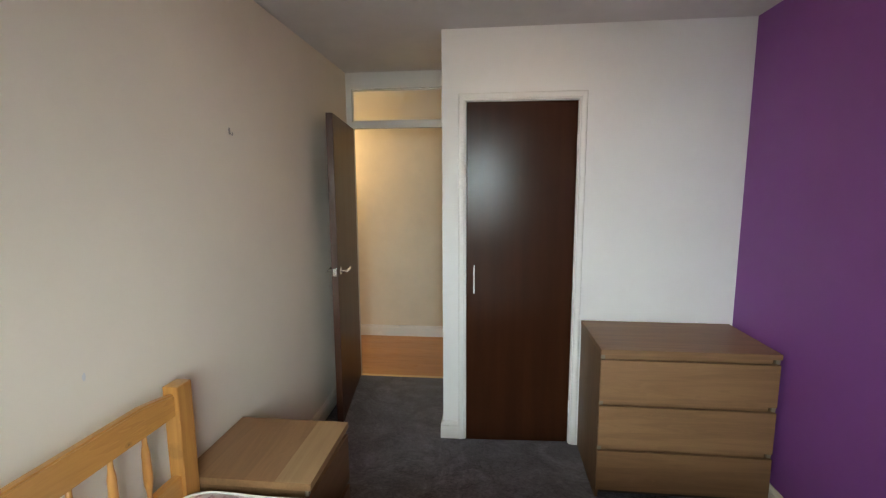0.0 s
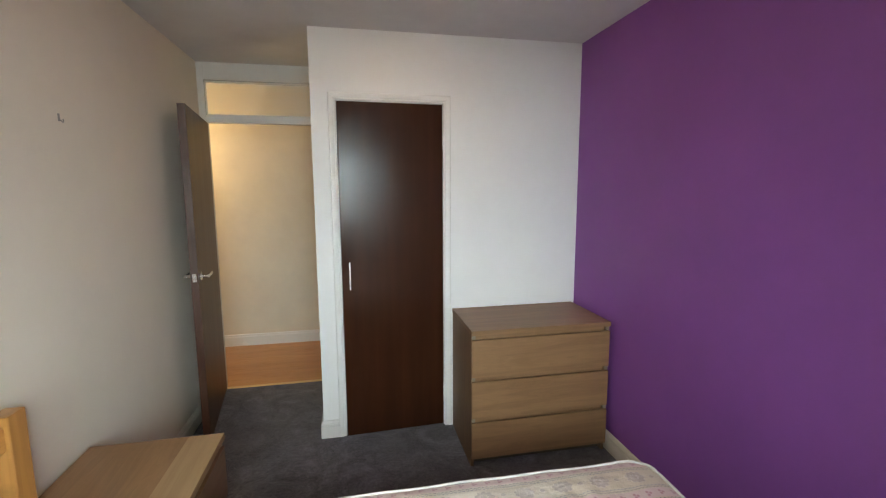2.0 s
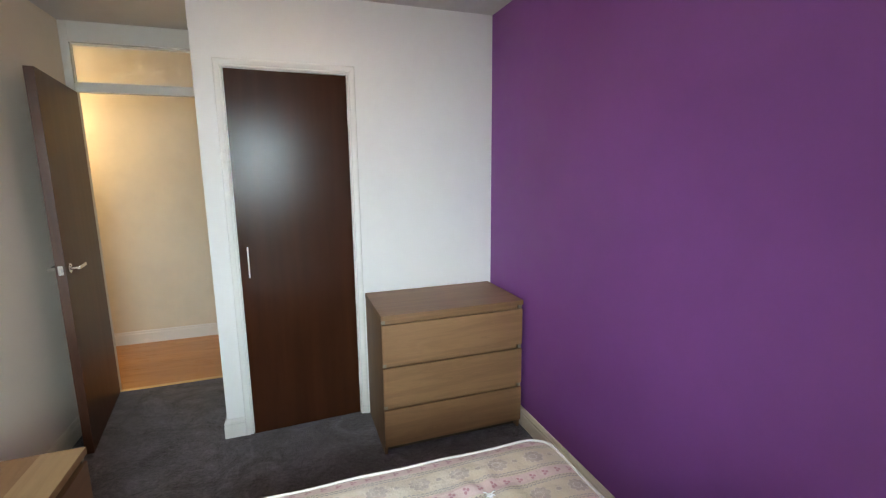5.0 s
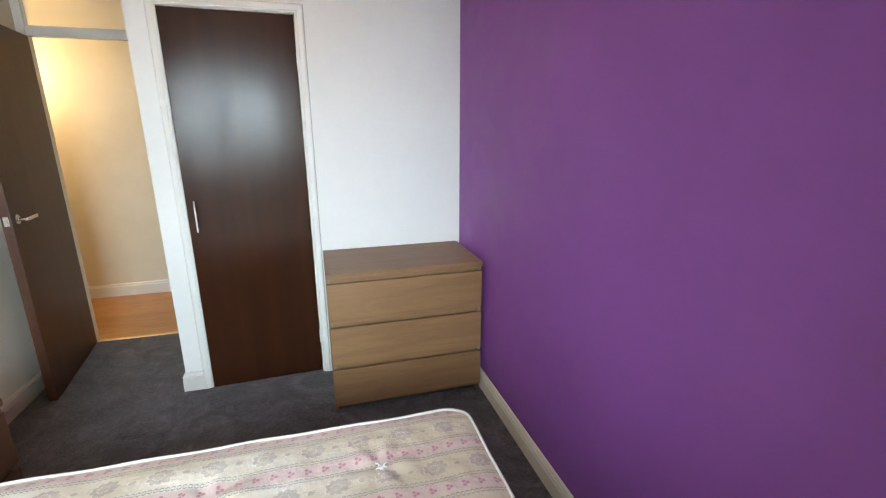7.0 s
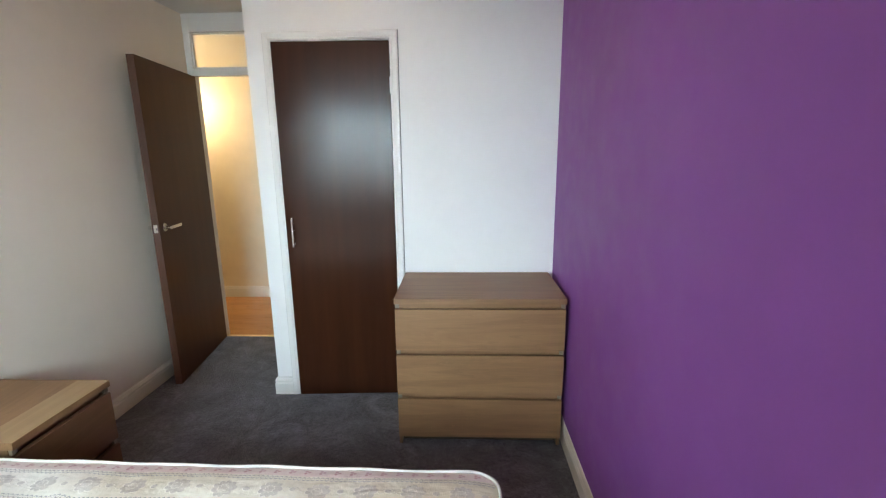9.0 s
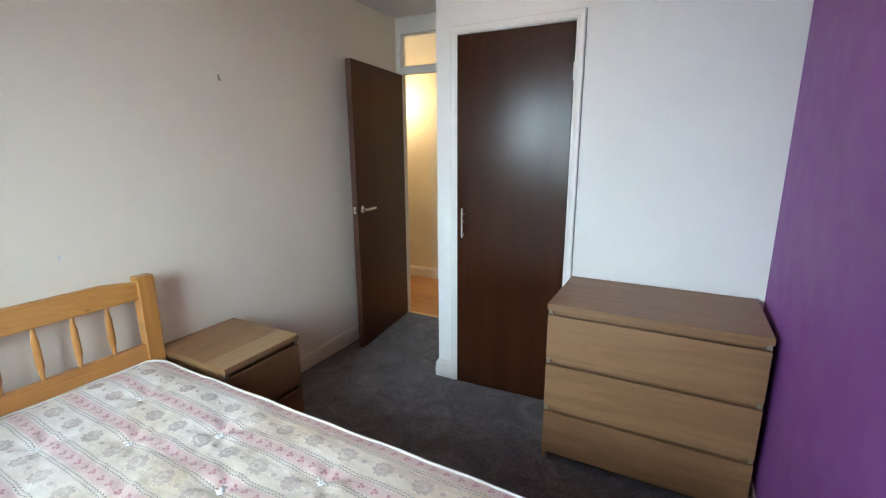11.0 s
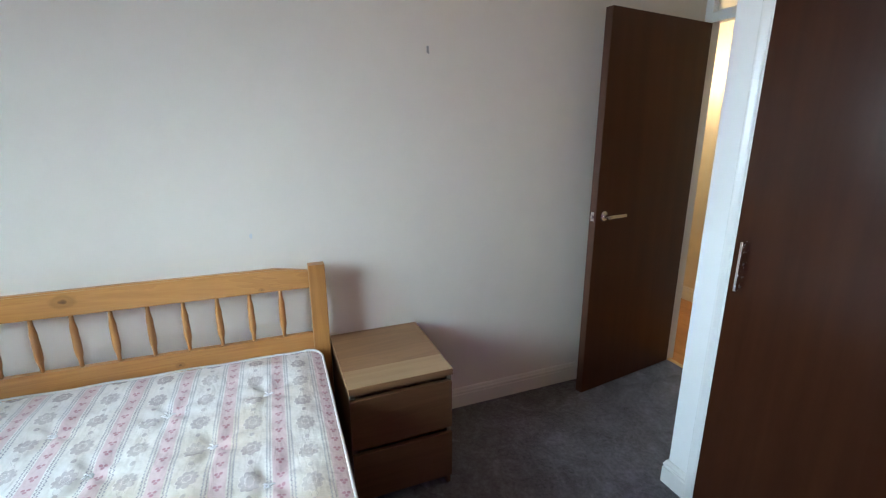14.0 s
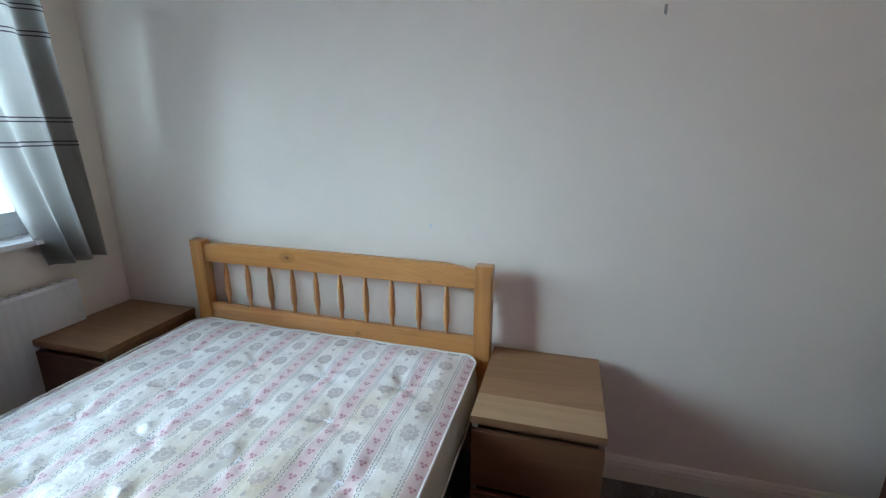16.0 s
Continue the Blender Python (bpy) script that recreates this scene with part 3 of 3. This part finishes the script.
def cloth(z0, z1, rows, off=0.0, cols=90):
    bm = bmesh.new()
    grid = []
    for r in range(rows + 1):
        z = z0 + (z1 - z0) * r / rows
        line = []
        for c in range(cols + 1):
            u = c / cols
            p = curtain_at(u, z)
            if off:
                q = curtain_at(min(u + 0.01, 1), z) - curtain_at(max(u - 0.01, 0), z)
                nrm = Vector((-q.y, q.x, 0)).normalized()
                p = p + nrm * off
            line.append(bm.verts.new(p))
        grid.append(line)
    for a, b in zip(grid, grid[1:]):
        for i in range(cols):
            bm.faces.new((a[i], a[i + 1], b[i + 1], b[i]))
    return bm


curtain = thing("curtain", (0, 0, 0), "grey cloth curtain with dark double stripes, drawn aside", "curtain")
bm = cloth(0.836, 2.19, 40)
bmesh.ops.solidify(bm, geom=list(bm.faces), thickness=0.002)
part("drape", bm, CURTAIN, curtain, smooth=True)
for z in (1.346, 1.362, 1.442, 1.458, 1.772, 1.788, 1.868, 1.884):
    part("stripe", cloth(z - 0.0028, z + 0.0028, 1, 0.003), BRAID, curtain, "dark plum woven stripe", smooth=True)

# ---- radiator ----
rad = thing("radiator", (0.14, YW, 0.0), "white enamelled panel radiator under the window", "radiator")
bm = bmesh.new()
cols = []
x = -0.76
outline = []
while x < 0.7601:
    k = round((x + 0.76) / 0.0095) % 4
    outline.append((x, 0.0672 if k in (0, 1) else 0.068))
    x += 0.0095
for zz in (0.14, 0.155, 0.735, 0.75):
    cols.append([bm.verts.new((px, py if 0.15 < zz < 0.74 else 0.060, zz)) for px, py in outline])
back = [[bm.verts.new((px, 0.045, zz)) for px, py in (outline[0], outline[-1])] for zz in (0.14, 0.75)]
for a, b in zip(cols, cols[1:]):
    for i in range(len(outline) - 1):
        bm.faces.new((a[i], a[i + 1], b[i + 1], b[i]))
bm.faces.new((back[0][0], back[0][1], back[1][1], back[1][0]))
bm.faces.new(cols[3] + [back[1][1], back[1][0]])
bm.faces.new(cols[0] + [back[0][1], back[0][0]])
for e in (0, -1):
    bm.faces.new([c[e] for c in cols] + [back[1][e], back[0][e]])
part("panel", bm, ENAMEL, rad)
part("top_grille", boxes(*[(-0.74 + 0.04 * i, 0.018, 0.743, -0.712 + 0.04 * i, 0.044, 0.750) for i in range(37)]), ENAMEL, rad)
for x in (-0.5, 0.5):
    part("bracket", boxes((x - 0.02, 0.0, 0.2, x + 0.02, 0.045, 0.62)), ENAMEL, rad)
part("pipe", lathe(bmesh.new(), [(0.0075, 0.0), (0.0075, 0.15)], pose(-0.70, 0.04, 0), 10), GLOSS, rad)
part("pipe", lathe(bmesh.new(), [(0.0075, 0.0), (0.0075, 0.15)], pose(0.70, 0.04, 0), 10), GLOSS, rad)

# ---- bed ----
bed = thing("bed", (0, 0, 0), "varnished pine double bed frame with a spindled headboard", "bed")
PY0, PY1 = 0.036, 1.464
for y in (PY0, PY1 - 0.068):
    bm = box(bmesh.new(), -0.862, y, 0.0, -0.808, y + 0.068, 0.915, 0.006, 3)
    part("post", bm, PINE_Z, bed)


def top_rail():
    bm = bmesh.new()
    ya, yb = PY0 + 0.064, PY1 - 0.064
    top = [(ya, 0.893), (ya + 0.11, 0.909), ((ya + yb) / 2, 0.912), (yb - 0.13, 0.911), (yb - 0.06, 0.901), (yb, 0.890)]
    loop = top + [(yb, 0.815), (ya, 0.815)]
    a = [bm.verts.new((-0.848, y, z)) for y, z in loop]
    b = [bm.verts.new((-0.820, y, z)) for y, z in loop]
    bm.faces.new(a)
    bm.faces.new(b[::-1])
    for i in range(len(loop)):
        j = (i + 1) % len(loop)
        bm.faces.new((a[i], a[j], b[j], b[i]))
    bmesh.ops.recalc_face_normals(bm, faces=bm.faces)
    bmesh.ops.bevel(bm, geom=[e for e in bm.edges if abs(e.verts[0].co.x - e.verts[1].co.x) < 1e-6], offset=0.005, segments=2, affect="EDGES")
    return bm


part("top_rail", top_rail(), PINE_Y, bed)
part("lower_rail", box(bmesh.new(), -0.848, PY0 + 0.064, 0.505, -0.820, PY1 - 0.064, 0.608, 0.004), PINE_Y, bed)
SPINDLE = [(0.0075, -0.004), (0.0075, 0.018), (0.0085, 0.034), (0.0125, 0.052), (0.0135, 0.075), (0.0130, 0.105), (0.0120, 0.135), (0.0125, 0.150), (0.0105, 0.166), (0.0080, 0.182), (0.0075, 0.192), (0.0075, 0.212)]
first = None
for i in range(10):
    if first is None:
        first = part("spindle", lathe(bmesh.new(), SPINDLE, Matrix.Identity(4), 12), PINE_Z, bed, smooth=True)
        first.location = (-0.834, 0.203, 0.607)
    else:
        o = first.copy()
        scene.collection.objects.link(o)
        o.location = (-0.834, 0.203 + 0.1195 * i, 0.607)
for y in (0.085, 1.355):
    part("side_rail", box(bmesh.new(), -0.835, y, 0.235, 1.125, y + 0.030, 0.365, 0.005), PINE_X, bed)
part("foot_rail", box(bmesh.new(), 1.125, 0.085, 0.235, 1.150, 1.385, 0.340, 0.005), PINE_Y, bed)
for y in (0.085, 1.321):
    part("leg", box(bmesh.new(), 1.070, y + (0.030 if y < 1 else -0.030), 0.0, 1.124, y + (0.094 if y < 1 else 0.034), 0.330, 0.005), PINE_Z, bed)
for i in range(11):
    x = -0.78 + i * 0.173
    part("slat", boxes((x, 0.115, 0.315, x + 0.075, 1.355, 0.335)), PINE_Y, bed)

BED_TURN = Matrix.Translation((-0.828, 0.76, 0)) @ Matrix.Rotation(radians(-1.2), 4, "Z") @ Matrix.Translation((0.833, -0.76, 0))
bed.matrix_basis = BED_TURN

# ---- mattress ----
MX0, MX1, MY0, MY1, MZ0, MZ1, MR = -0.795, 1.165, 0.045, 1.420, 0.335, 0.541, 0.075
TUFTS = []
for i in range(9):
    for j in range(5):
        tx, ty = -0.720 + 0.2245 * i, 1.206 - 0.315 * j - (0.0 if i % 2 else 0.155)
        if MX0 + 0.12 < tx < MX1 - 0.12 and MY0 + 0.1 < ty < MY1 - 0.1:
            TUFTS.append((tx, ty))


def mattress_point(x, y):
    cx, cy = (MX0 + MX1) / 2, (MY0 + MY1) / 2
    hx, hy = (MX1 - MX0) / 2, (MY1 - MY0) / 2
    dx, dy = abs(x - cx) - (hx - MR), abs(y - cy) - (hy - MR)
    px, py = x, y
    edge = min(hx - abs(x - cx), hy - abs(y - cy))
    if dx > 0 and dy > 0:
        k = max(dx, dy) / math.hypot(dx, dy)
        px = cx + math.copysign(hx - MR + dx * k, x - cx)
        py = cy + math.copysign(hy - MR + dy * k, y - cy)
    z = MZ1 - 0.004
    z += 0.012 * min(1.0, edge / 0.10) - 0.006 * max(0.0, 1 - edge / 0.03)
    inner = min(1.0, edge / 0.08)
    z -= 0.012 * inner * math.exp(-((x + 0.1) ** 2 / 0.5 + (y - 0.7) ** 2 / 0.2))
    for tx, ty in TUFTS:
        d2 = (x - tx) ** 2 + (y - ty) ** 2
        if d2 < 0.04:
            d = math.sqrt(d2)
            z -= 0.019 * math.exp(-d / 0.042)
            ang = math.atan2(y - ty, x - tx)
            z += 0.0060 * math.exp(-((d - 0.055) / 0.035) ** 2) * math.cos(5 * ang + tx * 30)
    z += inner * 0.0095 * noise.noise(Vector((x * 6.5, y * 6.5, 1.3))) + inner * 0.0042 * noise.noise(Vector((x * 17, y * 17, 4.1)))
    return Vector((px, py, z))


def outline_loop(z, grow=0.0):
    pts = []
    cx, cy = (MX0 + MX1) / 2, (MY0 + MY1) / 2
    hx, hy = (MX1 - MX0) / 2 + grow, (MY1 - MY0) / 2 + grow
    for qx, qy, a0 in ((1, 1, 0), (-1, 1, 90), (-1, -1, 180), (1, -1, 270)):
        for k in range(9):
            a = radians(a0 + 90 * k / 8)
            pts.append(Vector((cx + qx * (hx - MR) + MR * math.cos(a), cy + qy * (hy - MR) + MR * math.sin(a), z)))
    full = []
    for i, p in enumerate(pts):
        q = pts[(i + 1) % len(pts)]
        steps = (44 if i in (8, 26) else 32) if i % 9 == 8 else 1
        full += [p.lerp(q, s / steps) for s in range(steps)]
    return full


mat_thing = thing("mattress", (0, 0, 0), "bare double mattress with pink striped floral ticking on the bed", "mattress")
mat_thing.matrix_basis = Matrix.Translation((-0.79, 1.40, 0)) @ Matrix.Rotation(radians(-0.8), 4, "Z") @ Matrix.Translation((0.79, -1.40, 0))
bm = bmesh.new()
NX, NY = 150, 106
grid = [[bm.verts.new(mattress_point(MX0 + (MX1 - MX0) * i / NX, MY0 + (MY1 - MY0) * j / NY)) for j in range(NY + 1)] for i in range(NX + 1)]
for i in range(NX):
    for j in range(NY):
        bm.faces.new((grid[i][j], grid[i + 1][j], grid[i + 1][j + 1], grid[i][j + 1]))
part("top_panel", bm, TICKING, mat_thing, "satin ticking with pink bands and rosettes", smooth=True)
bm = bmesh.new()
rings = []
for k in range(9):
    f = k / 8
    z = MZ0 + 0.004 + (MZ1 - 0.008 - MZ0 - 0.004) * f
    ring = outline_loop(z, 0.010 * math.sin(math.pi * f) - 0.002)
    rings.append([bm.verts.new(p + Vector((0, 0, 0.002 * math.sin(i * 0.7)))) for i, p in enumerate(ring)])
for a, b in zip(rings, rings[1:]):
    for i in range(len(a)):
        j = (i + 1) % len(a)
        bm.faces.new((a[i], a[j], b[j], b[i]))
bm.faces.new(rings[0][::-1])
part("side_panel", bm, BORDER, mat_thing, "cream quilted side border", smooth=True)
for z in (MZ1 - 0.006, MZ0 + 0.006):
    loop = [p + Vector((0, 0, 0.0018 * math.sin(i * 0.9) + 0.001 * math.sin(i * 0.37))) for i, p in enumerate(outline_loop(z, 0.001))]
    part("piping", tube(bmesh.new(), loop, 0.0042, True), PIPING, mat_thing, "white rolled edge piping", smooth=True)
for tx, ty in TUFTS:
    base = mattress_point(tx, ty)
    bm = lathe(bmesh.new(), [(0.003, -0.002), (0.011, 0.0), (0.013, 0.003), (0.008, 0.006), (0.001, 0.007)], Matrix.Translation(base), 10)
    for k in range(5):
        a = random.uniform(0, 6.28)
        ln = random.uniform(0.012, 0.024)
        tip = base + Vector((math.cos(a) * ln, math.sin(a) * ln, random.uniform(0.004, 0.010)))
        mid = base.lerp(tip, 0.5) + Vector((0, 0, 0.006))
        tube(bm, [base + Vector((0, 0, 0.002)), mid, tip], 0.0018, steps=5)
    part("tuft", bm, TUFTING, mat_thing, "white yarn tuft", smooth=True)


# ---- drawer units ----
def drawer_unit(name, label, category, width, depth, height, drawers, group="", facing=OAK_X):
    """Origin at the back middle on the floor; the front looks along -y of its own axes."""
    unit = thing(name, (0, 0, 0), label, category, group)
    w, t = width / 2, 0.018
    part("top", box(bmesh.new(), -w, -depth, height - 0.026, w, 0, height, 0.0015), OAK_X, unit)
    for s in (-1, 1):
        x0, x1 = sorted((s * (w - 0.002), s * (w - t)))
        # sides take the darkened oak, so their shade is in the colour
        part("side_panel", box(bmesh.new(), x0, -depth + 0.022, 0, x1, -0.001, height - 0.026, 0.001), OAK_SHADED_Z, unit)
    part("back_panel", boxes((-w + t, -0.008, 0.03, w - t, -0.002, height - 0.027)), OAK_SHADED_Z, unit)
    # plinth coloured dark as the shade below the bottom drawer
    part("plinth", boxes((-w + t + 0.001, -depth + 0.060, 0.0, w - t - 0.001, -depth + 0.074, 0.072)), GAP_SHADE, unit, "recessed plinth, coloured dark for the shade under the drawers")
    lo, hi = 0.052, height - 0.026
    step = (hi - lo) / drawers
    gap = 0.027
    for i in range(drawers):
        z0 = lo + i * step
        z1 = z0 + step - gap
        front = part("drawer", box(bmesh.new(), -w + 0.003, -depth + 0.002, z0, w - 0.003, -depth + 0.021, z1, 0.0018), facing, unit)
        # drawer boxes get the same painted shade behind the fronts
        part("drawer_box", boxes((-w + 0.032, -depth + 0.024, z0 + 0.015, w - 0.032, -0.02, z1 - 0.02)), GAP_SHADE, front)
        part("gap_rail", boxes((-w + t, -depth + 0.040, z1 - 0.012, w - t, -depth + 0.052, z1 + gap - 0.001)), OAK_X, unit)
        for s in (-1, 1):
            xa, xb = sorted((s * (w - 0.004), s * (w - t - 0.004)))
            part("corner_block", boxes((xa, -depth + 0.010, z1 + 0.004, xb, -depth + 0.022, z1 + gap - 0.0015)), BLOCK, unit, "pale end block in the finger gap")
    return unit


chest = drawer_unit("chest_of_drawers", "brown oak-veneered chest of three drawers against the purple wall", "chest of drawers", 0.81, 0.475, 0.78, 3)
chest.location = (1.147, 2.715, 0)
# the drawer fronts' shade comes from their darker veneer
stand = drawer_unit("bedside_table", "brown oak-veneered bedside table with two drawers and a paler front strip", "bedside table", 0.41, 0.48, 0.55, 2, "bedside tables", SHADED_FRONT)
stand.matrix_basis = pose(-0.872, 1.676, 0, 0, 0, 90)
second = copy_thing(stand, pose(-0.870, -0.246, 0, 0, 0, 90))
part("veneer_strip", boxes((-0.2035, -0.4785, 0.5500, 0.2035, -0.350, 0.5506)), OAK_PALE, stand, "paler veneer strip along the front edge")
second["label"] = "brown oak-veneered bedside table beside the radiator"

# ---- small things on the wall ----
hook = thing("wall_hook", (XL, 1.974, 1.790), "small dark metal picture hook on the white wall", "hook")
part("plate", boxes((0.0, -0.005, -0.012, 0.002, 0.005, 0.016), bevel=0.0006), STEEL, hook)
part("hook_wire", tube(bmesh.new(), [(0.002, 0, -0.004), (0.008, 0, -0.010), (0.013, 0, -0.016), (0.015, 0, -0.011), (0.014, 0, -0.004)], 0.0022), STEEL, hook)

rng = random.Random(5)
bm = bmesh.new()
ring = [bm.verts.new((XL + 0.0008, 1.189 + 0.006 * rng.uniform(0.5, 1.2) * math.cos(a * 0.628), 1.036 + 0.013 * rng.uniform(0.6, 1.2) * math.sin(a * 0.628))) for a in range(10)]
hub = bm.verts.new((XL + 0.0016, 1.189, 1.036))
for a in range(10):
    bm.faces.new((hub, ring[a], ring[(a + 1) % 10]))
chip = part("plaster_chip", bm, CEIL, bpy.data.objects["wall_west"], "small bare plaster chip")

# ---- ceiling light ----
light = thing("ceiling_light", (0.384, 1.93, H), "lit round flush ceiling light with an opal diffuser", "ceiling light")
part("base_plate", lathe(bmesh.new(), [(0.120, -0.018), (0.146, -0.018), (0.148, -0.004), (0.148, 0.0), (0.120, 0.0)], Matrix.Identity(4), 40), GLOSS, light, "white base ring", smooth=False)
part("diffuser", lathe(bmesh.new(), [(0.004, -0.070), (0.045, -0.067), (0.085, -0.058), (0.115, -0.043), (0.135, -0.026), (0.140, -0.0185)], Matrix.Identity(4), 40), OPAL, light, "glowing opal dome", smooth=True)

# ---- hall floor, board by board ----
floor = setting("hall_floor", boxes((HX0, 3.603, -0.10, HX1, HY + 0.05, -0.009)), LAMINATE, "orange oak laminate floor of the hall", category="floor")
BW, BL = 0.126, 1.285
board = None
for r in range(8):
    y = 3.605 + r * BW
    x = HX0 - BL * ((r * 0.37) % 1.0)
    while x < HX1:
        a, b = max(x, HX0), min(x + BL, HX1)
        if b - a > 0.05:
            bm = box(bmesh.new(), a + 0.0006, y, -0.009, b - 0.0006, y + BW - 0.0012, 0.0)
            part("plank", bm, LAMINATE, floor)
        x += BL
